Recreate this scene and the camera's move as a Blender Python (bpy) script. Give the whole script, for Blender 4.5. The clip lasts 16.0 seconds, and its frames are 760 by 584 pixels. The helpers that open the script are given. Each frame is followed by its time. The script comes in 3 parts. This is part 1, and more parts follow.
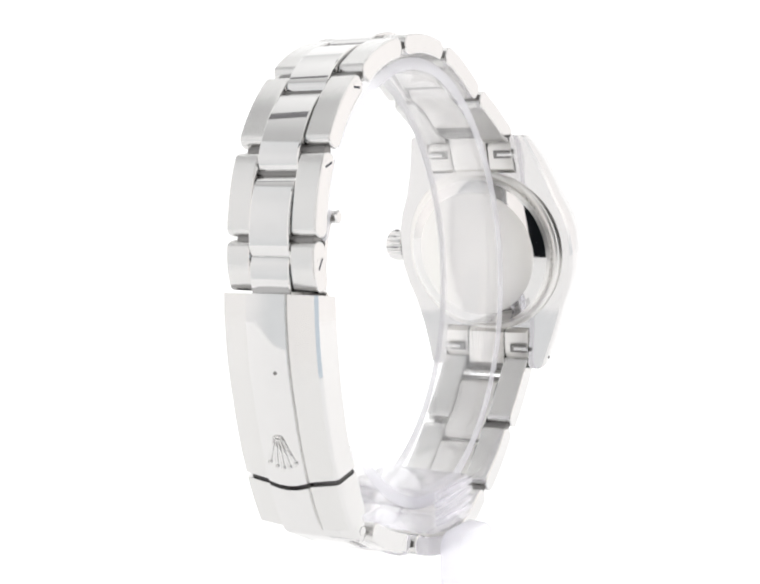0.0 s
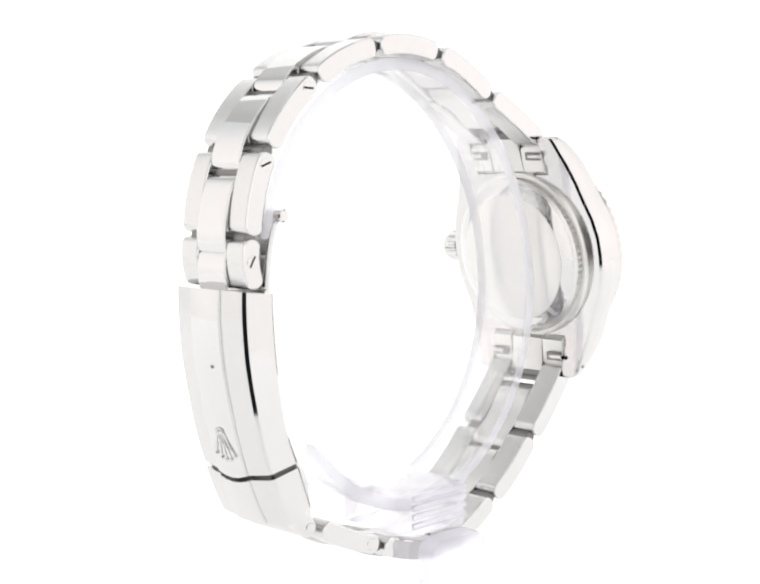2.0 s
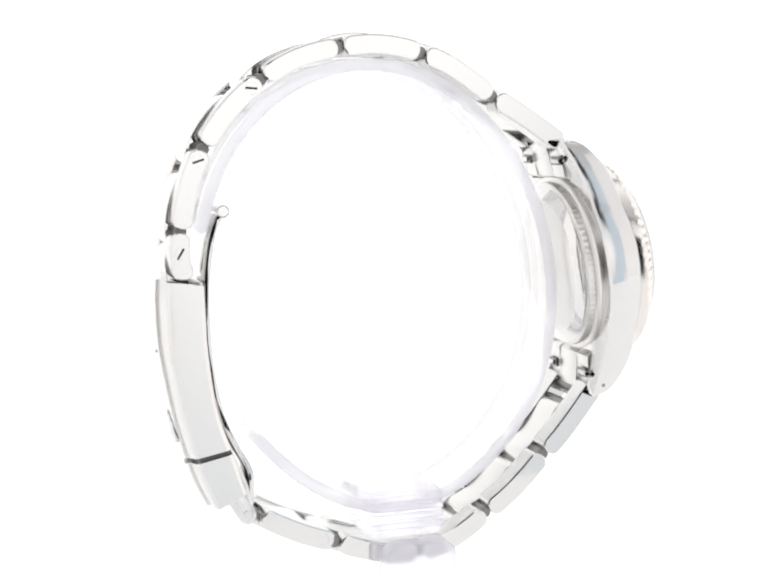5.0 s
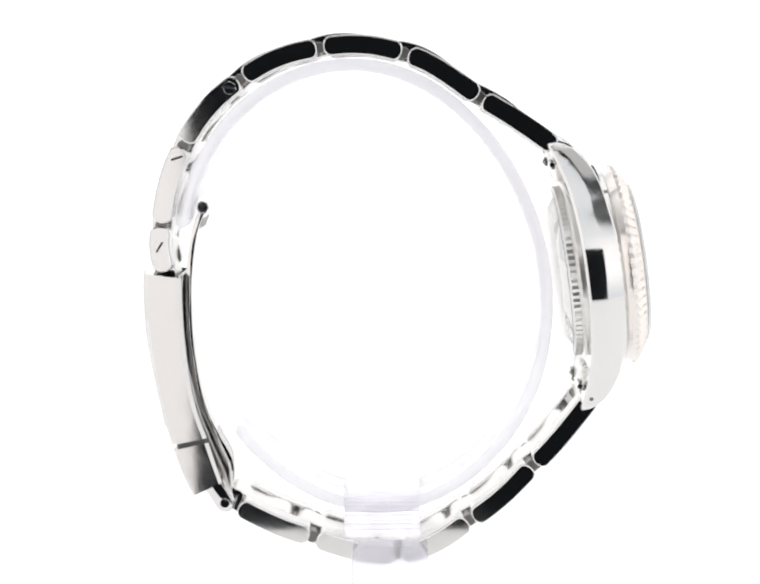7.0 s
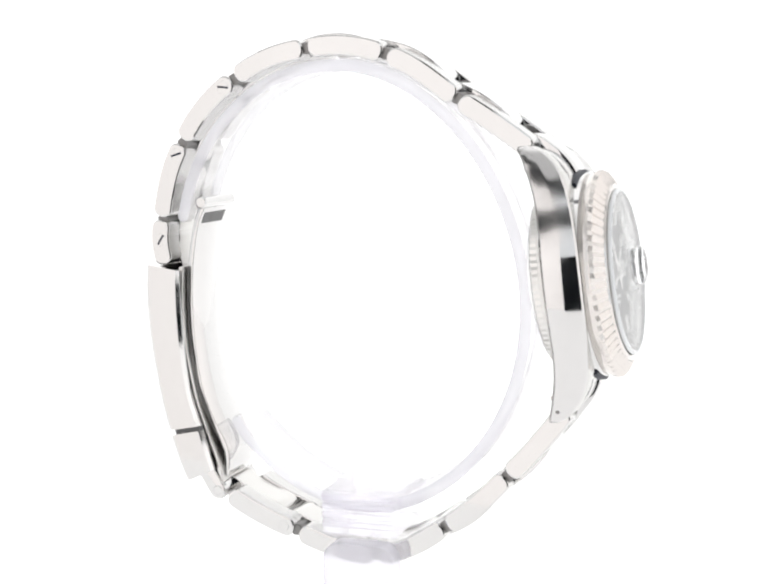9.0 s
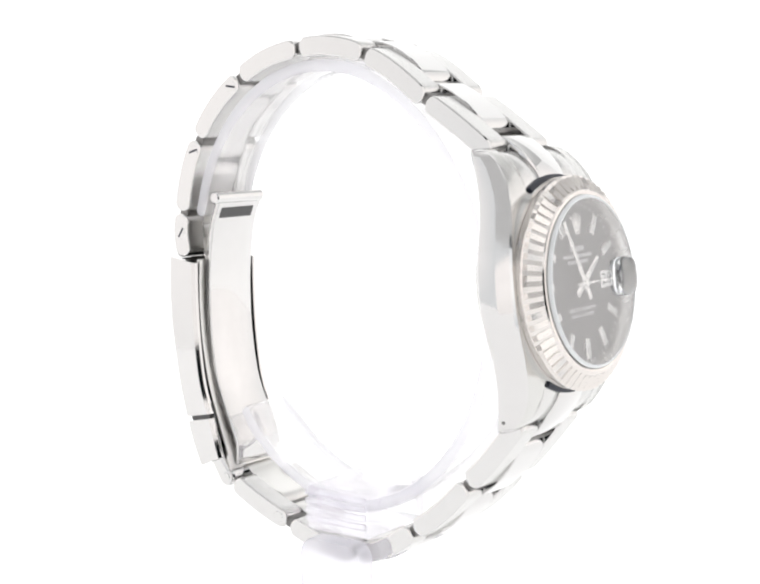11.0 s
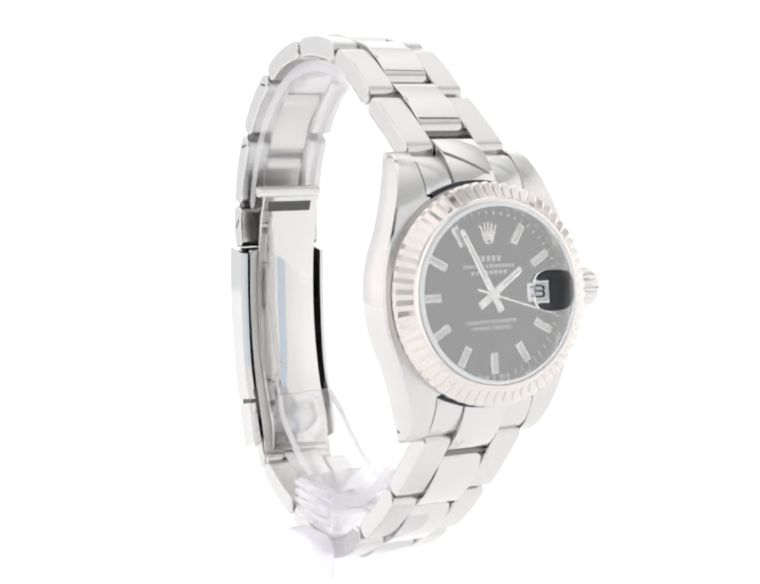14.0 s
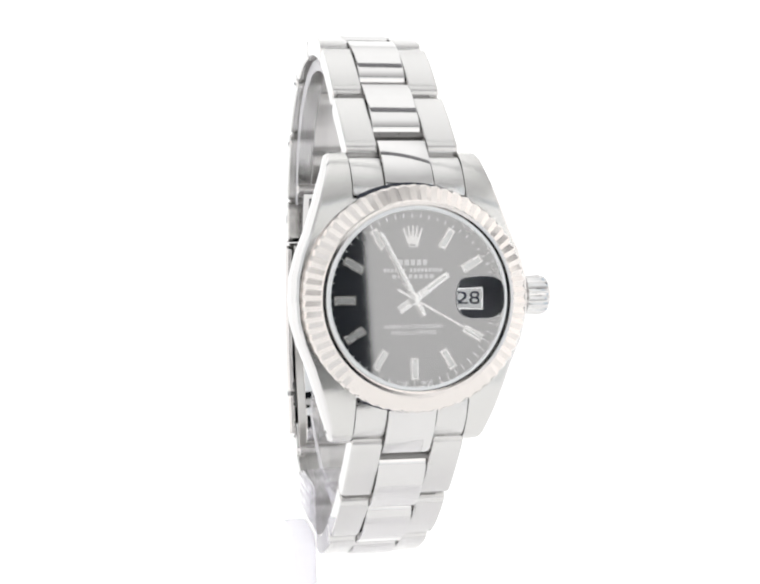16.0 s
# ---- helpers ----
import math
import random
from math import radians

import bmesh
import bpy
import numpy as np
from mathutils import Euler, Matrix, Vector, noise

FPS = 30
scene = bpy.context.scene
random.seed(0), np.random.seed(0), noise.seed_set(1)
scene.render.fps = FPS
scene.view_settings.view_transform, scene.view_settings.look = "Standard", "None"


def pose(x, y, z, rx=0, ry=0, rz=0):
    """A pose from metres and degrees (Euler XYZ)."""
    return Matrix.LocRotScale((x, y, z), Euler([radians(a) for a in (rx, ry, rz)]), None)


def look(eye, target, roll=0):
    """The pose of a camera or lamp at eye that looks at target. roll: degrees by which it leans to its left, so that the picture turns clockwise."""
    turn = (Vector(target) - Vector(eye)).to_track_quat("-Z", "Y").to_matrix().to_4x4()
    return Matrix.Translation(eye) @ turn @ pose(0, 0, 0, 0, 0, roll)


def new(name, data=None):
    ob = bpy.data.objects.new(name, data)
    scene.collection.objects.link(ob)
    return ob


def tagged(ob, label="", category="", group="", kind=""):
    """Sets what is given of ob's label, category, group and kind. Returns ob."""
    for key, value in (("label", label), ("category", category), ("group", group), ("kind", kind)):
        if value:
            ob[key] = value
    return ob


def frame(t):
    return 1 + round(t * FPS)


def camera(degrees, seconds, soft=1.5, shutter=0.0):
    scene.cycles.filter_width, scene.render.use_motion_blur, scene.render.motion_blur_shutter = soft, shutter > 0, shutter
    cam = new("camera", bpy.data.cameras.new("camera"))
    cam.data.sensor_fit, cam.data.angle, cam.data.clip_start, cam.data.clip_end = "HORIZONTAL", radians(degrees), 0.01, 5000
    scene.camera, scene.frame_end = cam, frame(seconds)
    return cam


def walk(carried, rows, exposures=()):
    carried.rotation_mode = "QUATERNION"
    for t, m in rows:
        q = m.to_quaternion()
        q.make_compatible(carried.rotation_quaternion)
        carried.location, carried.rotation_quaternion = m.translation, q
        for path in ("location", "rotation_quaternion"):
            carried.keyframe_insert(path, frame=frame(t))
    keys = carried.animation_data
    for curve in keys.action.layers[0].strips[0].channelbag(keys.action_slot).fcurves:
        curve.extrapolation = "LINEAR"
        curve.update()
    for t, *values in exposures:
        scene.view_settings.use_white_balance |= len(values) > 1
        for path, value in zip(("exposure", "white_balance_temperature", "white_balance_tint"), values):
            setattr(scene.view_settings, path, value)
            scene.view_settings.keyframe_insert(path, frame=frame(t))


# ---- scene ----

# ---------------------------------------------------------------- camera
H = 0.0965                      # height of the lens over the table
cam = camera(26.25, 16.0, soft=2.3)
EYE = (0.0, -0.207, H)
CAM = look(EYE, (-0.00062, -0.207 + 0.98996, H - 0.14136), -1.03)
walk(cam, [(0.0, CAM), (16.0, CAM)])

# ---------------------------------------------------------------- light
world = bpy.data.worlds.new("world")
scene.world = world
world.use_nodes = True
world.node_tree.nodes["Background"].inputs[0].default_value = (0.75, 0.85, 1.0, 1)
world.node_tree.nodes["Background"].inputs[1].default_value = 0.012


def material(name):
    m = bpy.data.materials.new(name)
    m.use_nodes = True
    nt = m.node_tree
    return m, nt, nt.nodes["Principled BSDF"]


def link(nt, a, b):
    nt.links.new(a, b)


def node(nt, kind, **values):
    n = nt.nodes.new(kind)
    for k, v in values.items():
        n.inputs[k].default_value = v
    return n


def noise_of(nt, scale, stretch=(1, 1, 1), detail=4.0):
    co = nt.nodes.new("ShaderNodeTexCoord")
    mp = nt.nodes.new("ShaderNodeMapping")
    mp.inputs["Scale"].default_value = stretch
    nz = nt.nodes.new("ShaderNodeTexNoise")
    nz.inputs["Scale"].default_value = scale
    nz.inputs["Detail"].default_value = detail
    link(nt, co.outputs["Object"], mp.inputs["Vector"])
    link(nt, mp.outputs["Vector"], nz.inputs["Vector"])
    return nz


def ramp(nt, fac, lo, hi, a=0.3, b=0.7):
    r = nt.nodes.new("ShaderNodeMapRange")
    r.inputs["From Min"].default_value, r.inputs["From Max"].default_value = a, b
    r.inputs["To Min"].default_value, r.inputs["To Max"].default_value = lo, hi
    link(nt, fac, r.inputs["Value"])
    return r.outputs["Result"]


def metal(name, colour, rough, stretch=(1, 1, 1), scale=400.0, spread=0.3, bump=0.0, smear=2500.0, vary=0.02):
    """Metal with fine lengthwise brushing and faint smears."""
    m, nt, b = material(name)
    b.inputs["Metallic"].default_value = 1.0
    n = noise_of(nt, scale, stretch)
    big = noise_of(nt, smear * 0.1, (1, 1, 1), 2.0)
    mix = nt.nodes.new("ShaderNodeMath")
    mix.operation = "MULTIPLY_ADD"
    link(nt, big.outputs["Fac"], mix.inputs[0])
    mix.inputs[1].default_value = 0.5
    link(nt, n.outputs["Fac"], mix.inputs[2])
    link(nt, ramp(nt, mix.outputs[0], rough * (1 - spread), rough * (1 + spread), 0.4, 1.1), b.inputs["Roughness"])
    tint = nt.nodes.new("ShaderNodeMix")
    tint.data_type = "RGBA"
    tint.inputs[6].default_value = (*[c * (1 - vary) for c in colour], 1)
    tint.inputs[7].default_value = (*[min(1, c * (1 + vary)) for c in colour], 1)
    link(nt, n.outputs["Fac"], tint.inputs[0])
    link(nt, tint.outputs[2], b.inputs["Base Color"])
    if bump:
        bp = node(nt, "ShaderNodeBump", Strength=bump, Distance=0.00004)
        link(nt, n.outputs["Fac"], bp.inputs["Height"])
        link(nt, bp.outputs["Normal"], b.inputs["Normal"])
    return m


def plain(name, colour, rough=0.5, metallic=0.0, coat=0.0, spread=0.08, scale=900.0):
    m, nt, b = material(name)
    n = noise_of(nt, scale)
    tint = nt.nodes.new("ShaderNodeMix")
    tint.data_type = "RGBA"
    tint.inputs[6].default_value = (*[c * (1 - spread) for c in colour], 1)
    tint.inputs[7].default_value = (*[min(1, c * (1 + spread)) for c in colour], 1)
    link(nt, n.outputs["Fac"], tint.inputs[0])
    link(nt, tint.outputs[2], b.inputs["Base Color"])
    b.inputs["Roughness"].default_value = rough
    b.inputs["Metallic"].default_value = metallic
    b.inputs["Coat Weight"].default_value = coat
    return m


LEVEL = 1.0                    # strength of the cloths' own glow


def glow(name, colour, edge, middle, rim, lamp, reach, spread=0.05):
    """White tent cloth that glows by itself, with a pool of light painted into the glow: brightest at the place lamp,
    where no lamp stands, dimmer towards the rim.
    """
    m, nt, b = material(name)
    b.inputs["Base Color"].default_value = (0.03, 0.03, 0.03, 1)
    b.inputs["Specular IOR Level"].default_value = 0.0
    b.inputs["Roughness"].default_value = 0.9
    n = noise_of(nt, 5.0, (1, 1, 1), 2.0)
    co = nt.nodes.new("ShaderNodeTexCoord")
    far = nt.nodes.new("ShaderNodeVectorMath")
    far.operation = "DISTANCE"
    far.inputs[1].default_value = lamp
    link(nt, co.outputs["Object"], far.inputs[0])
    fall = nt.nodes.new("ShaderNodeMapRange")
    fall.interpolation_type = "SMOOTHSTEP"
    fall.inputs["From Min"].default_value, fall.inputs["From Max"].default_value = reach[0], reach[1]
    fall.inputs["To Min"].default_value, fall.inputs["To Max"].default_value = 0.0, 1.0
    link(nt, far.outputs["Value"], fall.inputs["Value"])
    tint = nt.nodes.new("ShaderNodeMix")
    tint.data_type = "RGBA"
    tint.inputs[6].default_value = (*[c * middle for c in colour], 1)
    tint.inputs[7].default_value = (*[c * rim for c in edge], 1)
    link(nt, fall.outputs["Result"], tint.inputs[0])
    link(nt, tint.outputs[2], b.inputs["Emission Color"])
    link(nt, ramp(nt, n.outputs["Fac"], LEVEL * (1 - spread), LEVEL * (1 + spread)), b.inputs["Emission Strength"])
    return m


def milky(name, share, tint, refract=0.0):
    """Clear plastic whose cut edges scatter some light."""
    m = sheer(name, 0.04, tint, 0.04, refract)
    nt = m.node_tree
    out = nt.nodes["Material Output"]
    first = out.inputs["Surface"].links[0].from_socket
    df = nt.nodes.new("ShaderNodeBsdfDiffuse")
    df.inputs["Color"].default_value = (0.85, 0.845, 0.885, 1)
    mx = nt.nodes.new("ShaderNodeMixShader")
    mx.inputs[0].default_value = share
    link(nt, first, mx.inputs[1])
    link(nt, df.outputs[0], mx.inputs[2])
    link(nt, mx.outputs[0], out.inputs["Surface"])
    return m


def sheer(name, f0, tint, rough=0.0, refract=0.0):
    """Clear pane: lets light straight through, mirrors more towards grazing; refract: share of true refraction."""
    m, nt, b = material(name)
    nt.nodes.remove(b)
    out = nt.nodes["Material Output"]
    tr = nt.nodes.new("ShaderNodeBsdfTransparent")
    tr.inputs[0].default_value = (*tint, 1)
    body = tr.outputs[0]
    if refract:
        gl = nt.nodes.new("ShaderNodeBsdfGlass")
        gl.inputs["Color"].default_value = (*tint, 1)
        gl.inputs["IOR"].default_value = 1.2
        gl.inputs["Roughness"].default_value = 0.03
        mix = nt.nodes.new("ShaderNodeMixShader")
        mix.inputs[0].default_value = refract
        link(nt, tr.outputs[0], mix.inputs[1])
        link(nt, gl.outputs[0], mix.inputs[2])
        body = mix.outputs[0]
    gs = nt.nodes.new("ShaderNodeBsdfGlossy")
    gs.inputs["Roughness"].default_value = rough
    lw = nt.nodes.new("ShaderNodeLayerWeight")
    lw.inputs["Blend"].default_value = 0.5
    pw = nt.nodes.new("ShaderNodeMath")
    pw.operation = "POWER"
    pw.inputs[1].default_value = 4.0
    link(nt, lw.outputs["Facing"], pw.inputs[0])
    mx = nt.nodes.new("ShaderNodeMixShader")
    link(nt, ramp(nt, pw.outputs[0], f0, 0.7, 0.0, 1.0), mx.inputs[0])
    link(nt, body, mx.inputs[1])
    link(nt, gs.outputs[0], mx.inputs[2])
    link(nt, mx.outputs[0], out.inputs["Surface"])
    return m


def glass(name, ior, colour, rough=0.0):
    m, nt, b = material(name)
    b.inputs["Base Color"].default_value = (*colour, 1)
    b.inputs["Transmission Weight"].default_value = 1.0
    b.inputs["IOR"].default_value = ior
    n = noise_of(nt, 300.0)
    link(nt, ramp(nt, n.outputs["Fac"], rough, rough + 0.02), b.inputs["Roughness"])
    return m


STEEL = (0.66, 0.654, 0.648)
M_POLISH = metal("polished_steel", STEEL, 0.05, (1, 1, 1), 600.0, 0.4)
M_FLANK = metal("polished_case_steel", (0.67, 0.66, 0.655), 0.09, (1, 1, 1), 600.0, 0.4)
M_BRUSH = metal("brushed_steel", (0.645, 0.64, 0.63), 0.25, (120, 5000, 120), 1.0, 0.02, 0.0, vary=0.005)
M_BRUSH_CASE = metal("brushed_case_steel", (0.64, 0.635, 0.62), 0.25, (120, 5000, 120), 1.0, 0.02, 0.0, vary=0.005)
M_INNER = metal("satin_inner_steel", (0.73, 0.72, 0.70), 0.3, (200, 5000, 200), 1.0, 0.06, 0.0, vary=0.008)
# steel darkened to paint shade in gaps, slots and holes; also the stamp
M_DARK = metal("shade_and_stamp_steel", (0.22, 0.215, 0.21), 0.35, (1, 1, 1), 800.0)
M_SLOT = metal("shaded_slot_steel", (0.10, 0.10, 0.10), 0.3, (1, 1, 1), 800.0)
M_GOLD = metal("white_gold", (0.71, 0.675, 0.648), 0.17, (1, 1, 1), 700.0, 0.4)
M_HAND = metal("satin_hand_steel", (0.80, 0.79, 0.775), 0.26, (1, 1, 1), 900.0, 0.2)
M_DIAL = plain("dial_lacquer", (0.009, 0.012, 0.020), 0.6, 0.0, 0.0, 0.02)
M_LUME = plain("marker_fill", (0.62, 0.63, 0.62), 0.45)
M_PRINT = plain("dial_print", (0.78, 0.79, 0.8), 0.5)
M_BARS = plain("faint_print", (0.5, 0.505, 0.52), 0.5)
M_DATE = plain("date_disc", (0.80, 0.80, 0.79), 0.5)
# ink of the numerals; also the painted shade of bezel gap and screw slots
M_INK_SHADE = plain("ink_and_gap_shade", (0.012, 0.016, 0.03), 0.5)
M_CRYSTAL = sheer("sapphire", 0.33, (0.985, 0.99, 0.99), 0.035)
M_LENS = glass("lens_sapphire", 1.22, (0.97, 0.98, 0.99))
M_EDGE = plain("crystal_edge_sheen", (0.72, 0.74, 0.75), 0.15)
M_ACRYL = sheer("clear_acrylic", 0.10, (0.998, 0.996, 1.0), 0.05, 0.15)
M_ACRYL_EDGE = milky("acrylic_edge", 0.44, (0.97, 0.965, 0.99), 0.1)
M_ACRYL_BLOCK = milky("acrylic_block", 0.05, (0.99, 0.985, 1.0), 0.6)
M_ACRYL_POST = milky("acrylic_post", 0.28, (0.985, 0.98, 1.0), 0.3)
M_ACRYL_RIB = milky("acrylic_rib", 0.08, (0.99, 0.985, 1.0), 0.6)
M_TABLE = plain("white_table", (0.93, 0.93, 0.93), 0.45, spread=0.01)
# added glow of the table top, which brightens the undersides above it
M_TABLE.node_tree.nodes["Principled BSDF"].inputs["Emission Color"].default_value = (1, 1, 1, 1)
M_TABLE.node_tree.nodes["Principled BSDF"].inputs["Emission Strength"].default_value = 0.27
M_BAR = plain("stripe_bar_paint", (0.2, 0.2, 0.21), 0.4)
WARM = (1.0, 0.965, 0.95)
# each cloth's bright pool and tinted rim are painted to suit the reflections
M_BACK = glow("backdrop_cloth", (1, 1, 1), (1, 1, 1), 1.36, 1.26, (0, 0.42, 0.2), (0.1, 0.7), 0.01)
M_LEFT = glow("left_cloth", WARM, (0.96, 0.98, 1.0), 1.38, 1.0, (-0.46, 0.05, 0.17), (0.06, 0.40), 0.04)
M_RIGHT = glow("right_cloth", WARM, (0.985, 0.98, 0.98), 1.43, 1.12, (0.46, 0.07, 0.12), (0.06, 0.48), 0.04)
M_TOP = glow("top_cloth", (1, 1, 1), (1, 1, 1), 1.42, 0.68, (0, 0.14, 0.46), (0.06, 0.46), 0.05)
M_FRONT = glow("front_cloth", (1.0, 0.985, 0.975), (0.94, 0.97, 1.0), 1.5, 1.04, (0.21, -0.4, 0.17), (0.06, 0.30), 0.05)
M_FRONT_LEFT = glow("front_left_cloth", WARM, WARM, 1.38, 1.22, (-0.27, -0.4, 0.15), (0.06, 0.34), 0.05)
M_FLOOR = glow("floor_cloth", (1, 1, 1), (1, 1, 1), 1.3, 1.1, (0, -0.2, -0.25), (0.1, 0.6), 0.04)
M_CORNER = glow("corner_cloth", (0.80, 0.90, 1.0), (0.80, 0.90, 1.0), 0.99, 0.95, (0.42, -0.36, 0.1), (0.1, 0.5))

# ---------------------------------------------------------------- mesh helpers (millimetres in, metres out)
MM = 0.001


def finish(name, bm, mats, parent=None, label="", smooth=40.0, scale=MM):
    bmesh.ops.recalc_face_normals(bm, faces=bm.faces[:])
    if scale != 1:
        bmesh.ops.scale(bm, vec=(scale, scale, scale), verts=bm.verts[:])
    me = bpy.data.meshes.new(name)
    bm.to_mesh(me)
    bm.free()
    for m in mats if isinstance(mats, (list, tuple)) else [mats]:
        me.materials.append(m)
    if smooth:
        me.polygons.foreach_set("use_smooth", [True] * len(me.polygons))
        me.set_sharp_from_angle(angle=radians(smooth))
    ob = new(name, me)
    if parent is not None:
        ob.parent = parent
    if label:
        ob["label"] = label
    return ob


def part(name, bm, mats, parent, label="", smooth=40.0):
    return finish(name, bm, mats, parent, label, smooth)


def loops_mesh(loops, caps=True, closed_ring=True, bm=None, mat=0):
    """Skins a row of loops of equal length."""
    bm = bm or bmesh.new()
    vs = [[bm.verts.new(p) for p in lp] for lp in loops]
    n = len(loops[0])
    for a, b in zip(vs, vs[1:]):
        for i in range(n if closed_ring else n - 1):
            j = (i + 1) % n
            f = bm.faces.new((a[i], a[j], b[j], b[i]))
            f.material_index = mat
    if caps:
        bm.faces.new(vs[0]).material_index = mat
        bm.faces.new(list(reversed(vs[-1]))).material_index = mat
    return bm


def inset(poly, d):
    """Closed 2D outline moved inwards by d."""
    p = np.array(poly, float)
    area = 0.5 * np.sum(p[:, 0] * np.roll(p[:, 1], -1) - np.roll(p[:, 0], -1) * p[:, 1])
    e = np.roll(p, -1, 0) - p
    e /= np.linalg.norm(e, axis=1)[:, None] + 1e-12
    n = np.stack([-e[:, 1], e[:, 0]], 1) * (1 if area > 0 else -1)
    v = n + np.roll(n, 1, 0)
    v /= np.linalg.norm(v, axis=1)[:, None] + 1e-9
    return p + v * d


def prism(poly, y0, y1, bev=0.15, bm=None):
    """Side outline in x, z, drawn out along y, with rounded rims."""
    loops = []
    for y, d in ((y0, bev), (y0 + 0.3 * bev, 0.3 * bev), (y0 + bev, 0), (y1 - bev, 0), (y1 - 0.3 * bev, 0.3 * bev), (y1, bev)):
        loops.append([(a, y, b) for a, b in inset(poly, d)])
    return loops_mesh(loops, bm=bm)


def rod(a, b, r, n=20, bev=0.1, bm=None):
    """Round bar between two places, with a small chamfer at the ends."""
    a, b = Vector(a), Vector(b)
    d = (b - a).normalized()
    s = d.orthogonal().normalized()
    t = d.cross(s)
    loops = []
    ln = (b - a).length
    for h, rr in ((0, r - bev), (bev, r), (ln - bev, r), (ln, r - bev)):
        loops.append([a + d * h + (s * math.cos(k * math.tau / n) + t * math.sin(k * math.tau / n)) * rr for k in range(n)])
    return loops_mesh(loops, bm=bm)


def block(x0, x1, y0, y1, z0, z1, bev=0.15):
    return prism([(x0, z0), (x1, z0), (x1, z1), (x0, z1)], y0, y1, bev)


def spline(pts, u):
    """Catmull-Rom through pts at parameter u (0 .. n-1, may run a little over)."""
    n = len(pts)
    k = max(0, min(n - 2, int(math.floor(u))))
    f = u - k
    p = [Vector((*q, 0)) for q in pts]
    p1, p2 = p[k], p[k + 1]
    p0 = p[k - 1] if k > 0 else p1 * 2 - p2
    p3 = p[k + 2] if k + 2 < n else p2 * 2 - p1
    v = 0.5 * (2 * p1 + (p2 - p0) * f + (2 * p0 - 5 * p1 + 4 * p2 - p3) * f * f + (3 * p1 - p0 - 3 * p2 + p3) * f ** 3)
    return np.array((v.x, v.y))


def bar_outline(pts, u0, u1, up, down, centre, n=10, round_end=5, fat=1.0, bow=0.0):
    """Outline of a bent bar that follows a spline, with rounded ends. up / down: half thickness away from and towards the centre."""
    us = np.linspace(u0, u1, n + 1)
    c = np.array([spline(pts, u) for u in us])
    tg = np.gradient(c, axis=0)
    tg /= np.linalg.norm(tg, axis=1)[:, None]
    nr = np.stack([-tg[:, 1], tg[:, 0]], 1)
    if np.sum(nr * (c - np.array(centre))) < 0:
        nr = -nr
    th = 0.5 * (up + down)
    mid = 0.5 * (up - down)
    f = np.linspace(-1, 1, n + 1)
    axis = c + nr * (mid + bow * (1 - f * f))[:, None]
    if bow:
        tg = np.gradient(axis, axis=0)
        tg /= np.linalg.norm(tg, axis=1)[:, None]
        flip = np.sign(np.sum(np.stack([-tg[:, 1], tg[:, 0]], 1) * nr, axis=1))[:, None]
        nr = np.stack([-tg[:, 1], tg[:, 0]], 1) * flip
    out = [axis[i] + nr[i] * th for i in range(n + 1)]
    for k in range(1, round_end + 1):
        a = math.pi * k / (round_end + 1)
        out.append(axis[-1] + nr[-1] * th * math.cos(a) + tg[-1] * th * fat * math.sin(a))
    out += [axis[i] - nr[i] * th for i in range(n, -1, -1)]
    for k in range(1, round_end + 1):
        a = math.pi * k / (round_end + 1)
        out.append(axis[0] - nr[0] * th * math.cos(a) - tg[0] * th * fat * math.sin(a))
    return [tuple(p) for p in out]


# ---------------------------------------------------------------- the light tent
def sheet(name, quad, mat, label):
    bm = bmesh.new()
    n = Vector(quad[1]) - Vector(quad[0])
    n = n.cross(Vector(quad[3]) - Vector(quad[0])).normalized() * 0.004
    a = [Vector(q) for q in quad]
    loops_mesh([a, [q + n for q in a]], bm=bm)
    return tagged(finish(name, bm, mat, None, "", 0, 1), label, "tent wall", kind="structure")


X, TOPZ, FY, BY = 0.46, 0.46, -0.40, 0.42
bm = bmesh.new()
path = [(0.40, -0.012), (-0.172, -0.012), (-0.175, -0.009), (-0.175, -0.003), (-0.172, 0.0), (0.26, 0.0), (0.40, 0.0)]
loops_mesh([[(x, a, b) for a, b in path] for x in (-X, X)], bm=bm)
tagged(finish("table", bm, M_TABLE, None, "", 40, 1), "plain white table top with an added glow, under the watch stand", "table", kind="structure")
bm = bmesh.new()
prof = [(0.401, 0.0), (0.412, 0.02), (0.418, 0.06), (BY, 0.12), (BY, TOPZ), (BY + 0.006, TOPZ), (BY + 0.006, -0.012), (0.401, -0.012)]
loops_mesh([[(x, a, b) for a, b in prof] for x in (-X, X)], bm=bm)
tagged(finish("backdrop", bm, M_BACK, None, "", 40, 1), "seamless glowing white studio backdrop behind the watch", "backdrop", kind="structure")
sheet("wall_left", [(-X, FY, -0.25), (-X, BY, -0.25), (-X, BY, TOPZ), (-X, FY, TOPZ)], M_LEFT, "unseen white glowing side cloth of the light tent")
sheet("wall_right", [(X, -0.35, -0.25), (X, -0.35, TOPZ), (X, BY, TOPZ), (X, BY, -0.25)], M_RIGHT, "unseen white glowing side cloth of the light tent")
sheet("ceiling", [(-X, FY, TOPZ), (-X, BY, TOPZ), (X, BY, TOPZ), (X, FY, TOPZ)], M_TOP, "unseen white glowing top cloth of the light tent")
